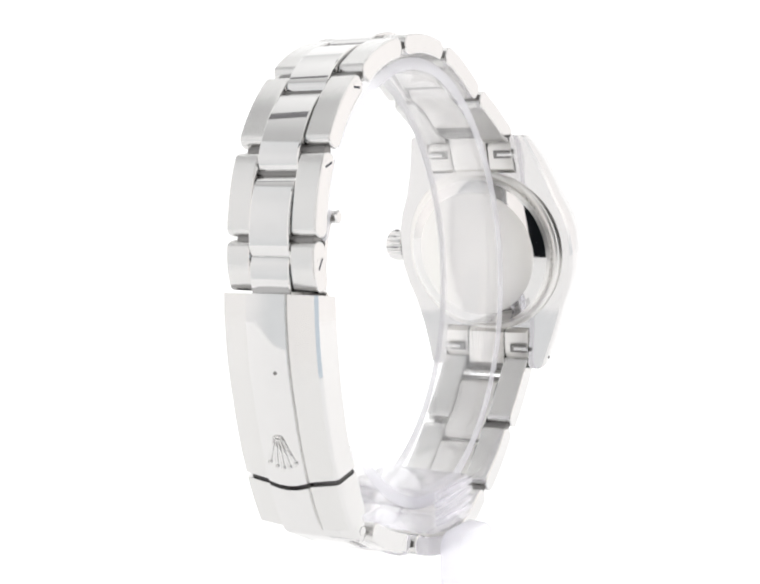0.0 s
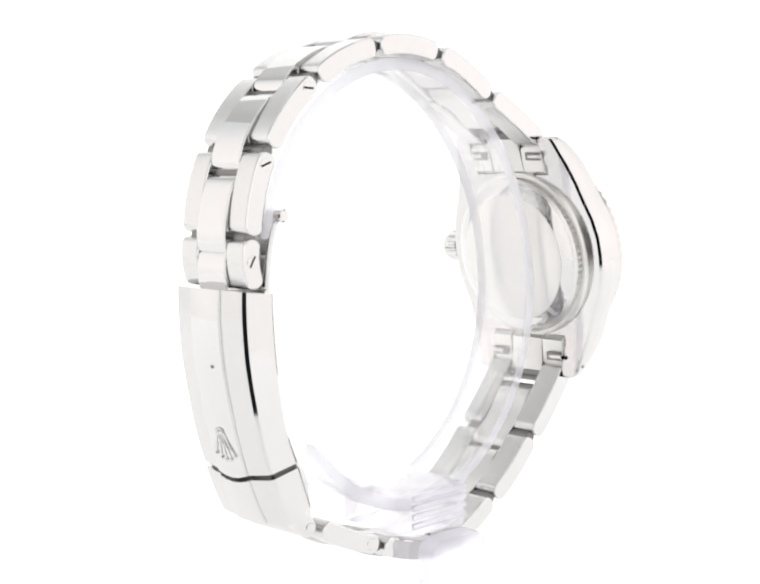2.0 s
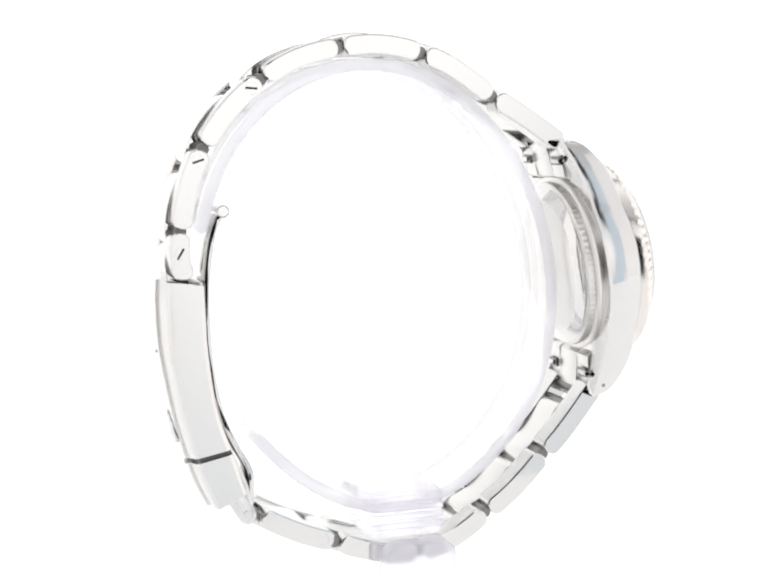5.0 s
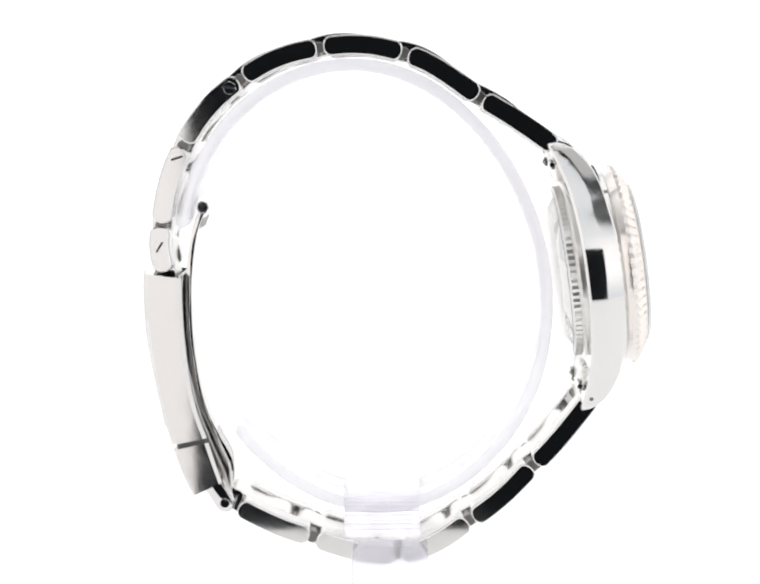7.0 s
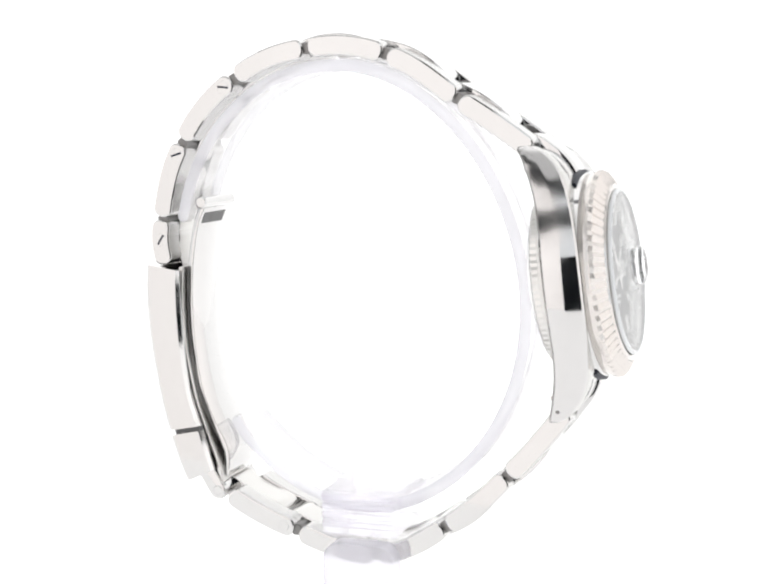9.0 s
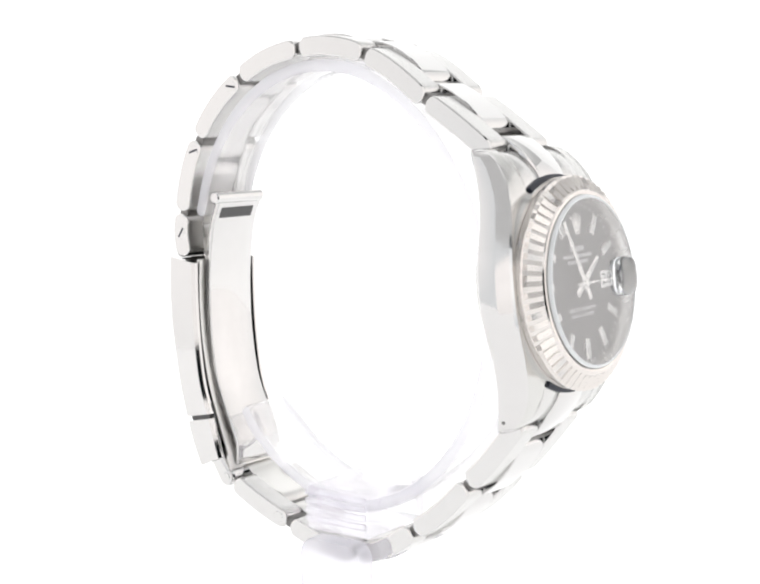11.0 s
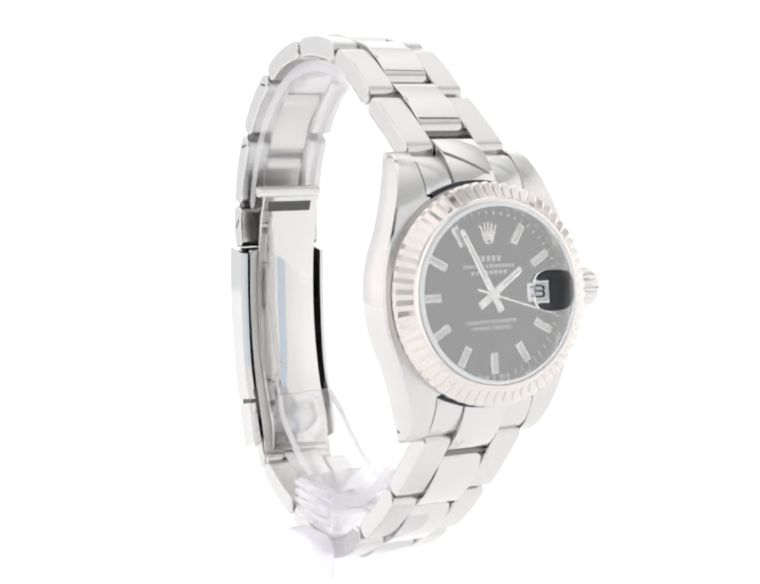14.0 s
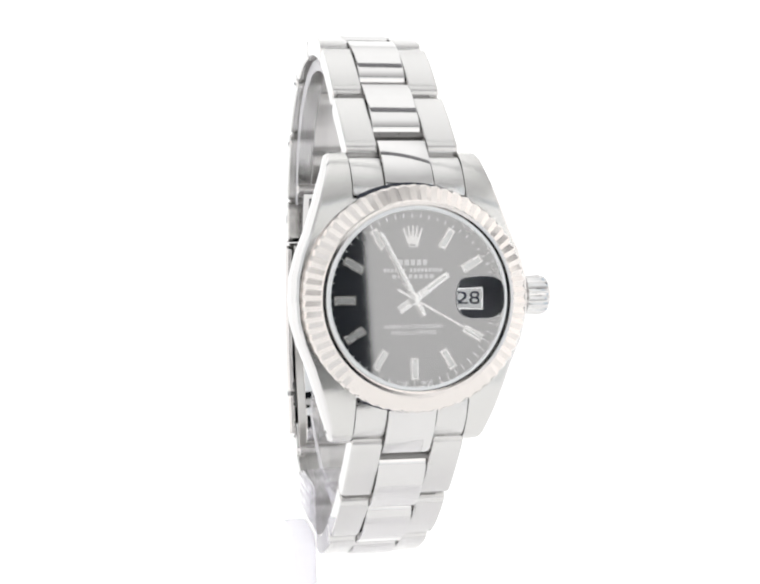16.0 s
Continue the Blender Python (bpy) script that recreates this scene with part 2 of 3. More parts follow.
# floor sheet added out of view; its glow brightens what faces down
sheet("floor", [(-X, FY, -0.25), (X, FY, -0.25), (X, BY, -0.25), (-X, BY, -0.25)], M_FLOOR, "white glowing floor cloth added below the table")
# added corner sheet, whose bluish glow tints what dial and flanks mirror
sheet("corner_cloth", [(X, -0.348, -0.25), (0.412, FY, -0.25), (0.412, FY, TOPZ), (X, -0.348, TOPZ)], M_CORNER, "bluish glowing corner cloth added to tint reflections")
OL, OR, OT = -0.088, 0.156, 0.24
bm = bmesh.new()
# open strip left at the top, which polished steel mirrors as a dark line
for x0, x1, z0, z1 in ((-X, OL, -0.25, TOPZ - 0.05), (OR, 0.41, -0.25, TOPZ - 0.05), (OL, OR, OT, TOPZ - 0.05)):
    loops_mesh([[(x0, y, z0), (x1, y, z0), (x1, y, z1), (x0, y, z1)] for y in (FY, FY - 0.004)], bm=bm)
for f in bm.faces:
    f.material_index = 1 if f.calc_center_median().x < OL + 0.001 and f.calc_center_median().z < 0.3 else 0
tagged(finish("wall_front", bm, [M_FRONT, M_FRONT_LEFT], None, "", 0, 1), "unseen white glowing front cloth of the light tent with an open slot", "tent wall", kind="structure")

for y in (0.06,):      # dark bar added out of view, to draw a stripe in the polished links
    tagged(finish("tent_bar", rod((-X + 0.01, y, TOPZ - 0.02), (X - 0.01, y, TOPZ - 0.025), 0.018, 16, 0.002), M_BAR, None, "", 40, 1), "unseen dark grey bar added to put stripes in reflections", "tent bar", kind="structure")

# ---------------------------------------------------------------- the watch
watch = tagged(new("wrist_watch"), "steel wrist watch with dark dial, fluted bezel and link bracelet", "watch")
TILT = radians(6.9)
CT, ST = math.cos(TILT), math.sin(TILT)
HUB_X = 30.9


def cf(u, v, w):
    """Case space (towards 3, towards 12, out of the dial) to watch space."""
    return (HUB_X + CT * w - ST * v, u, ST * w + CT * v)


CF = Matrix(((0, -ST, CT, HUB_X * MM), (1, 0, 0, 0), (0, CT, ST, 0), (0, 0, 0, 1)))


def to_case(bm):
    for v in bm.verts:
        v.co = cf(*v.co)
    return bm


def lathe(prof, n=96, bm=None, caps=False):
    loops = [[(r * math.sin(k * math.tau / n), r * math.cos(k * math.tau / n), w) for k in range(n)] for r, w in prof]
    return loops_mesh(loops, caps, bm=bm)


# --- case with lugs
V_OUT = [0, 2.5, 5, 7.5, 9.5, 11.0, 12.6, 14.2, 15.4, 16.1, 16.4]
U_OUT = [13.45, 13.3, 12.65, 11.6, 10.95, 10.45, 9.95, 9.4, 9.05, 8.8, 8.4]
W_TOP = [-1.75, -1.8, -1.95, -2.3, -2.6, -2.9, -3.45, -4.4, -5.45, -6.5, -7.4]
W_BOT = [-6.25, -6.25, -6.3, -6.45, -6.65, -6.9, -7.3, -7.8, -8.2, -8.45, -8.45]
LUG = 6.45


def case_body():
    bm = bmesh.new()
    st = [(-v, i) for i, v in reversed(list(enumerate(V_OUT)))][:-1] + [(v, i) for i, v in enumerate(V_OUT)]

    def quad(*ps, mat):
        f = bm.faces.new([bm.verts.new(p) for p in ps])
        f.material_index = mat

    def column(v, i, s):
        u, t, b = U_OUT[i], W_TOP[i], W_BOT[i]
        h = t - b
        e = min(1.0, 0.16 + 0.84 * h / 5.0)
        return [(s * LUG, v, b), (s * (u - 0.3), v, b), (s * u, v, b + 0.3), (s * u, v, b + 0.5 * h), (s * (u - 0.07 * e), v, b + 0.58 * h), (s * (u - 0.24 * e), v, b + 0.77 * h),
                (s * (u - 0.42 * e), v, b + 0.955 * h), (s * (u - 0.72 * e), v, t), (s * LUG, v, t + 0.12)]

    mats = (0, 0, 0, 0, 0, 0, 0, 1)
    for (va, ia), (vb, ib) in zip(st, st[1:]):
        for s in (-1, 1):
            a, b = column(va, ia, s), column(vb, ib, s)
            for k in range(8):
                quad(a[k], a[k + 1], b[k + 1], b[k], mat=mats[k])
            if max(abs(va), abs(vb)) > 11.2:
                quad(a[8], a[0], b[0], b[8], mat=0)
        if max(abs(va), abs(vb)) <= 11.2:
            a1, a2, b1, b2 = column(va, ia, -1), column(va, ia, 1), column(vb, ib, -1), column(vb, ib, 1)
            quad(a1[8], a2[8], b2[8], b1[8], mat=1)
            quad(a1[0], a2[0], b2[0], b1[0], mat=0)
    for v, i in (st[0], st[-1]):
        for s in (-1, 1):
            quad(*column(v, i, s), mat=0)
    for v in (-11.0, 11.0):
        i = V_OUT.index(11.0)
        a, b = column(v, i, -1), column(v, i, 1)
        quad(a[0], b[0], b[8], a[8], mat=0)
    bmesh.ops.remove_doubles(bm, verts=bm.verts[:], dist=0.001)
    bmesh.ops.translate(bm, vec=(0.2, 0, 0), verts=bm.verts[:])
    return to_case(bm)


case = part("case", case_body(), [M_FLANK, M_BRUSH_CASE], watch, "steel case with polished flanks and brushed lugs", 32)

for s in (-1, 1):      # dark studs painting the shade of small pin holes near the lower lug tips
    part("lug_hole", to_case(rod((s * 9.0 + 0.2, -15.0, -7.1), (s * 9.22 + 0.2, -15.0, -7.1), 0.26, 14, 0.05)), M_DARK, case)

# --- case back
bm = lathe([(11.6, -6.1), (11.6, -6.75), (11.4, -6.95), (11.0, -7.1), (10.6, -7.1)], 96)
part("back_ring", to_case(bm), M_INNER, watch)
N = 168
rings = []
for r, w in ((10.7, -7.0), (10.7, -7.9), (10.0, -8.3)):
    rings.append([((r + (0.05 if k % 2 else -0.05)) * math.sin(k * math.tau / N), (r + (0.05 if k % 2 else -0.05)) * math.cos(k * math.tau / N), w) for k in range(N)])
part("back_fluting", to_case(loops_mesh(rings, False)), M_INNER, watch, "finely notched rim of the case back", 20)
bm = lathe([(10.25, -8.2), (10.1, -8.3), (8.7, -8.85)], 96)
part("back_bevel", to_case(bm), M_POLISH, watch)
bm = lathe([(8.7, -8.85), (8.5, -8.92), (4.0, -9.0), (0.4, -9.02)], 96, caps=True)
part("back_plate", to_case(bm), M_INNER, watch, "plain satin case back plate")

# --- fluted bezel
N = 124
rings = []
for r, w, d in ((11.95, -2.15, 0), (12.12, -2.05, 0), (12.2, -1.85, 0), (12.48, -1.3, 0.04), (12.6, -0.7, 0.16), (12.42, -0.2, 0.28), (11.5, 0.4, 0.3), (10.85, 0.8, 0.15), (10.65, 0.94, 0), (10.3, 1.02, 0), (10.05, 0.98, 0), (10.0, 0.4, 0)):
    row = []
    for k in range(N):
        q = d if k % 2 else 0.0
        a = k * math.tau / N
        rr, ww = r - q * 0.7, w - q * 0.7
        row.append((rr * math.sin(a) + 0.2, rr * math.cos(a) - 0.1, ww))
    rings.append(row)
part("bezel", to_case(loops_mesh(rings, False)), M_GOLD, watch, "fluted white gold bezel", 20)
bm = lathe([(12.38, -3.4), (12.38, -1.95), (11.0, -1.95), (11.0, -3.4)], 96)
part("bezel_seat", to_case(bm), M_POLISH, watch)
bm = lathe([(10.0, 1.12), (9.88, 0.9), (9.42, -0.38), (9.42, -0.5)], 96)
part("inner_ring", to_case(bm), M_HAND, watch, "polished ring between dial and crystal")

for a0 in (0.0, math.pi):      # solid black arcs painting the shade in the gap between bezel and end links
    rows = []
    for k in range(25):
        a = a0 + radians(-27 + 54 * k / 24)
        rows.append([(r * math.sin(a), r * math.cos(a), w) for r, w in ((12.3, -3.3), (12.3, -2.45), (12.76, -2.6), (12.76, -3.3))])
    part("bezel_gap", to_case(loops_mesh(rows)), M_INK_SHADE, watch, "", 0)

# --- dial, which lies a little low and deep in the case
SINK = (-0.13, -0.15, -0.45)


def to_dial(bm):
    for v in bm.verts:
        v.co = cf(*(v.co + Vector(SINK)))
    return bm


dial = part("dial", to_dial(lathe([(9.75, -0.35), (9.75, 0.0), (6.0, 0.0), (0.2, 0.0)], 96, caps=True)), M_DIAL, watch, "dark blue-black lacquered dial")
bm = bmesh.new()
for k in range(60):
    a = k * math.tau / 60
    if 14 <= k <= 16:
        continue
    wd = 0.055
    q = []
    for r, s in ((8.95, -wd), (8.95, wd), (9.38, wd), (9.38, -wd)):
        q.append((r * math.sin(a) + s * math.cos(a), r * math.cos(a) - s * math.sin(a)))
    loops_mesh([[(x, y, w) for x, y in q] for w in (0.004, 0.03)], bm=bm)
part("minute_track", to_dial(bm), M_PRINT, dial, "fine white minute marks", 0)


def turned(bm, a):
    c, s = math.cos(a), math.sin(a)
    for v in bm.verts:
        x, y, z = v.co
        v.co = (x * c + y * s, -x * s + y * c, z)
    return bm


def slab(x0, x1, y0, y1, z0, z1, bev=0.06, bm=None):
    rows = []
    for z, d in ((z0, 0), (z1 - bev, 0), (z1, bev)):
        rows.append([(x0 + d, y0 + d, z), (x1 - d, y0 + d, z), (x1 - d, y1 - d, z), (x0 + d, y1 - d, z)])
    return loops_mesh(rows, bm=bm)


for h in (1, 2, 4, 5, 6, 7, 8, 9, 10, 11):
    a = h * math.tau / 12
    mk = part("hour_marker", to_dial(turned(slab(-0.5, 0.5, 6.4, 8.85, 0.004, 0.42, 0.12), a)), M_HAND, dial, "polished baton hour marker", 20)
    part("marker_fill", to_dial(turned(slab(-0.26, 0.26, 6.65, 8.6, 0.40, 0.455, 0.02), a)), M_LUME, mk, "pale grey fill", 0)


def emblem_bm(put, r=0.09, h=2.3, w=2.1):
    """Small five-pointed crown shape from an oval base, tapering prongs and balls; put(x, y) gives the place."""
    bm = bmesh.new()
    base = []
    for k in range(16):
        a = k * math.tau / 16
        base.append((0.17 * w * math.cos(a), -0.5 * h + 0.25 + 0.22 * math.sin(a)))
    for p, q in zip(base, base[1:] + base[:1]):
        rod(put(*p), put(*q), r, 8, r * 0.3, bm)
    for k in range(5):
        f = (k - 2) / 2
        p = (0.17 * w * f, -0.5 * h + 0.45)
        q = (0.5 * w * f, 0.5 * h - 0.12 - 0.16 * f * f * h)
        rod(put(*p), put(*q), r, 8, r * 0.3, bm)
        c = Vector(put(*q))
        bmesh.ops.create_icosphere(bm, subdivisions=1, radius=r * 1.7, matrix=Matrix.Translation(c))
    return bm


def dial_crown():
    bm = bmesh.new()
    base = [(0.62 * math.cos(k * math.tau / 20), -0.95 + 0.26 * math.sin(k * math.tau / 20)) for k in range(20)]
    hole = [(0.34 * math.cos(k * math.tau / 20), -0.95 + 0.11 * math.sin(k * math.tau / 20)) for k in range(20)]
    loops_mesh([[(x, y + 6.9, w) for x, y in o] for o, w in ((base, 0.01), (base, 0.28), (hole, 0.3), (hole, 0.05))], False, bm=bm)
    for k in range(5):
        f = (k - 2) / 2
        p = Vector((0.44 * f, -0.78))
        q = Vector((1.02 * f, 1.12 - 0.32 * f * f))
        d = (q - p).normalized()
        s = Vector((-d.y, d.x))
        ring = [p - s * 0.2, p + s * 0.2, q + s * 0.07, q - s * 0.07]
        loops_mesh([[(c.x, c.y + 6.9, w) for c in ring] for w in (0.01, 0.26)], bm=bm)
        bmesh.ops.create_icosphere(bm, subdivisions=2, radius=0.16, matrix=Matrix.Translation((q.x, q.y + 6.9, 0.16)))
    return to_dial(bm)


part("emblem", dial_crown(), M_HAND, dial, "small polished crown-shaped emblem", 40)

# printed lines: reserved names become rows of plain bars
for words, v, pitch, ht in (((5,), 4.05, 0.68, 0.62), ((6, 9), 3.2, 0.42, 0.42), ((8,), 2.5, 0.6, 0.46)):
    bm = bmesh.new()
    x = -0.5 * pitch * (sum(words) + len(words) - 1)
    for n in words:
        for k in range(n):
            slab(x + pitch * 0.14, x + pitch * 0.86, v - ht / 2, v + ht / 2, 0.004, 0.012, 0.001, bm)
            x += pitch
        x += pitch
    part("printed_bars", to_dial(bm), M_BARS, dial, "row of small pale printed bars", 0)



def lettering(name, words, u, v, w, size, width, mat, parent, label, thick=0.008):
    cu = bpy.data.curves.new(name, "FONT")
    cu.body, cu.align_x, cu.align_y, cu.size, cu.extrude = words, "CENTER", "CENTER", size, thick
    tmp = new(name + "_tmp", cu)
    me = bpy.data.meshes.new_from_object(tmp.evaluated_get(bpy.context.evaluated_depsgraph_get()))
    bpy.data.objects.remove(tmp)
    bpy.data.curves.remove(cu)
    bm = bmesh.new()
    bm.from_mesh(me)
    bpy.data.meshes.remove(me)
    xs = [q.co.x for q in bm.verts]
    k = width / (max(xs) - min(xs))
    for q in bm.verts:
        q.co = (u + q.co.x * k, v + q.co.y, w + q.co.z)
    return part(name, to_dial(bm), mat, parent, label, 0)


lettering("dial_lettering", "SUPERLATIVE CHRONOMETER", 0, -3.0, 0.014, 0.62, 6.5, M_PRINT, dial, "small white lettering")
lettering("dial_lettering", "OFFICIALLY CERTIFIED", 0, -3.68, 0.014, 0.62, 5.1, M_PRINT, dial, "small white lettering")
lettering("dial_lettering", "SWISS", -1.25, -9.12, 0.014, 0.36, 1.3, M_PRINT, dial, "tiny white lettering")
lettering("dial_lettering", "MADE", 1.25, -9.12, 0.014, 0.36, 1.1, M_PRINT, dial, "tiny white lettering")

# date window, with its plate and numerals
date = part("date_plate", to_dial(slab(5.05, 7.65, -0.9, 0.9, 0.004, 0.03, 0.005)), M_DATE, dial, "white date plate", 0)
lettering("date_numerals", "28", 6.35, 0.0, 0.042, 1.8, 2.2, M_INK_SHADE, date, "dark numerals reading 28")
bm = bmesh.new()
for x0, x1, y0, y1 in ((4.9, 7.8, 0.9, 1.05), (4.9, 7.8, -1.05, -0.9), (4.9, 5.05, -0.9, 0.9), (7.65, 7.8, -0.9, 0.9)):
    slab(x0, x1, y0, y1, 0.004, 0.06, 0.02, bm)
part("date_frame", to_dial(bm), M_POLISH, dial, "", 0)


# --- hands (each in its own turning space)
def hand(name, length, tail, w0, w1, z, bore, label, thin=0.12):
    bm = bmesh.new()
    ring = [(-w0, -tail), (w0, -tail), (w0 * 1.02, 0), (w1, length * 0.97), (0, length), (-w1, length * 0.97), (-w0 * 1.02, 0)]
    loops_mesh([[(x, y, zz) for x, y in rr] for rr, zz in ((ring, z), (ring, z + thin * 0.5), ([(x * 0.55, y * 0.985) for x, y in ring], z + thin))], bm=bm)
    n = 24
    loops_mesh([[(r * math.cos(k * math.tau / n), r * math.sin(k * math.tau / n), q) for k in range(n)] for r, q in ((bore, z - 0.02), (bore, z + thin), (bore * 0.8, z + thin * 1.3))], bm=bm)
    return finish(name, bm, M_HAND, watch, label, 30)


def hand_pose(deg):
    return CF @ pose(*[c * MM for c in SINK], 0, 0, -deg)


hour_hand = hand("hour_hand", 4.8, 2.1, 0.45, 0.36, 0.50, 0.72, "polished baton hour hand")
hour_hand.matrix_basis = hand_pose(54.5)
bm = slab(-0.13, 0.13, 1.9, 4.3, 0.615, 0.632, 0.01)
part("hand_fill", bm, M_LUME, hour_hand, "pale fill", 0)
minute_hand = hand("minute_hand", 8.3, 2.1, 0.408, 0.324, 0.72, 0.62, "polished baton minute hand")
minute_hand.matrix_basis = hand_pose(-27.0)
bm = slab(-0.12, 0.12, 2.2, 7.6, 0.835, 0.852, 0.01)
part("hand_fill", bm, M_LUME, minute_hand, "pale fill", 0)
second_hand = hand("second_hand", 8.4, 2.3, 0.138, 0.088, 0.94, 0.45, "thin polished seconds hand", 0.1)

# --- crystal with magnifier
LENS_N = 96


def lens_ring(f, h):
    """Outline of the magnifier, scaled by f, at height h over the crystal."""
    row = []
    for k in range(LENS_N):
        a = k * math.tau / LENS_N
        c, q = math.cos(a), math.sin(a)
        row.append((6.9 + 2.62 * f * math.copysign(abs(c) ** 0.62, c), 2.28 * f * math.copysign(abs(q) ** 0.62, q), CRYSTAL_W + h))
    return row


CRYSTAL_W = 1.5
hole = lens_ring(0.97, 0.0)
rim_rows = []
for r, w in ((9.93, 0.8), (9.93, CRYSTAL_W - 0.2), (9.75, CRYSTAL_W)):
    row = []
    for x, y, z in hole:      # the rim's place in the same direction from the magnifier's middle
        d = Vector((x - 6.9, y)).normalized()
        along = 6.9 * d.x
        far = -along + math.sqrt(along * along + r * r - 6.9 * 6.9)
        row.append((6.9 + d.x * far, d.y * far, w))
    rim_rows.append(row)
bm = loops_mesh(rim_rows + [hole], False)
crystal = part("crystal", to_case(bm), M_CRYSTAL, watch, "flat clear sapphire crystal", 30)
# opaque pale grey paints the bright sheen of the clear rim
bm = lathe([(9.96, 1.0), (10.06, 1.15), (10.02, 1.34), (9.84, 1.51), (9.64, 1.52), (9.6, 1.42)], 96)
rim = part("crystal_rim", to_case(bm), M_EDGE, watch, "bevelled crystal rim, its bright sheen painted in pale grey")
loops = [lens_ring(f, h) for f, h in ((0.96, 0.0), (1.0, 0.05), (1.0, 0.42), (0.975, 0.5), (0.9, 0.60), (0.78, 0.71), (0.6, 0.83), (0.4, 0.92), (0.2, 0.97), (0.04, 0.985))]
part("magnifier", to_case(loops_mesh(loops)), M_LENS, crystal, "domed clear magnifier over the date", 35)

# --- winding crown
N = 60
rings = []
for r, u, d in ((1.5, 12.4, 0), (1.5, 13.25, 0), (1.75, 13.3, 0), (2.2, 13.6, 0.22), (2.28, 15.2, 0.22), (2.08, 15.9, 0.15), (1.7, 16.2, 0), (0.6, 16.32, 0)):
    rings.append([(u, (r - (d if (k // 2) % 2 else 0)) * math.cos(k * math.tau / N), (r - (d if (k // 2) % 2 else 0)) * math.sin(k * math.tau / N) - 4.2) for k in range(N)])
crown = part("winding_crown", to_case(loops_mesh(rings)), M_POLISH, watch, "fluted steel winding crown", 25)
for s in (-1, 1):      # shoulders beside the crown
    ring = [(12.0, -6.0), (13.0, -5.7), (13.1, -3.0), (12.2, -2.3)]
    bm = loops_mesh([[(u - 0.25 * k * k, s * (2.45 + 1.9 * k), w) for u, w in ring] for k in (0, 0.5, 1.0)])
    part("crown_guard", to_case(bm), M_POLISH, case)

# --- end links between the lugs
for s in (1, -1):
    side = [(11.3, -3.0), (12.0, -3.05), (12.8, -3.32), (13.6, -3.75), (14.4, -4.35), (15.1, -5.05), (15.6, -5.75), (15.9, -6.5), (15.7, -7.3), (14.6, -7.9), (11.6, -7.6), (10.6, -6.0)]
    middle = [(11.3, -2.86), (12.1, -2.92), (12.9, -3.12), (13.7, -3.48), (14.5, -3.98), (15.3, -4.62), (16.1, -5.4), (16.8, -6.2), (17.4, -7.0), (17.75, -7.6), (17.6, -8.2), (16.6, -8.5), (14.6, -8.0), (11.6, -7.5), (10.6, -6.0)]
    for u0, u1, poly, mat, nm, lab in ((-6.18, -2.6, side, M_BRUSH, "end_link", "brushed end link"), (3.1, 6.56, side, M_BRUSH, "end_link", "brushed end link"), (-2.5, 3.0, middle, M_POLISH, "end_link_centre", "polished centre of the end link")):
        xz = [(HUB_X + CT * w - ST * s * v, ST * w + CT * s * v) for v, w in poly]
        el = part(nm, prism(xz, u0, u1, 0.12), [mat, M_INNER], watch, lab)
        for p in el.data.polygons:      # satin back
            if p.normal.x * CT + p.normal.z * ST < -0.5:
                p.material_index = 1

for s in (1, -1):      # spring bars at the back of the end links, on dark slabs painting slot shade
    for e in (1, -1):
        a, b = sorted((e * 3.6, e * 6.0))
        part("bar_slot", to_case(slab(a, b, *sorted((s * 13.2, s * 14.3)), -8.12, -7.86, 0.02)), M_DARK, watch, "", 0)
        part("spring_bar", to_case(rod((e * 4.2, s * 13.75, -8.1), (e * 6.4, s * 13.75, -8.1), 0.34, 14, 0.06)), M_POLISH, watch)

# --- bracelet
MID = (0.0, -4.0)
YC = 0.32                       # the band sits slightly towards the crown side
UP = [(20.6, 15.6), (12.7, 20.9), (3.6, 26.4), (-6.7, 27.3), (-16.4, 23.7), (-23.7, 15.8), (-26.8, 6.1), (-26.7, 0.2), (-26.2, -5.0)]
LOW = [(25.2, -17.2), (18.8, -24.6), (10.9, -31.5), (1.8, -35.8), (-8.9, -33.6), (-18.2, -29.5), (-21.0, -27.5)]


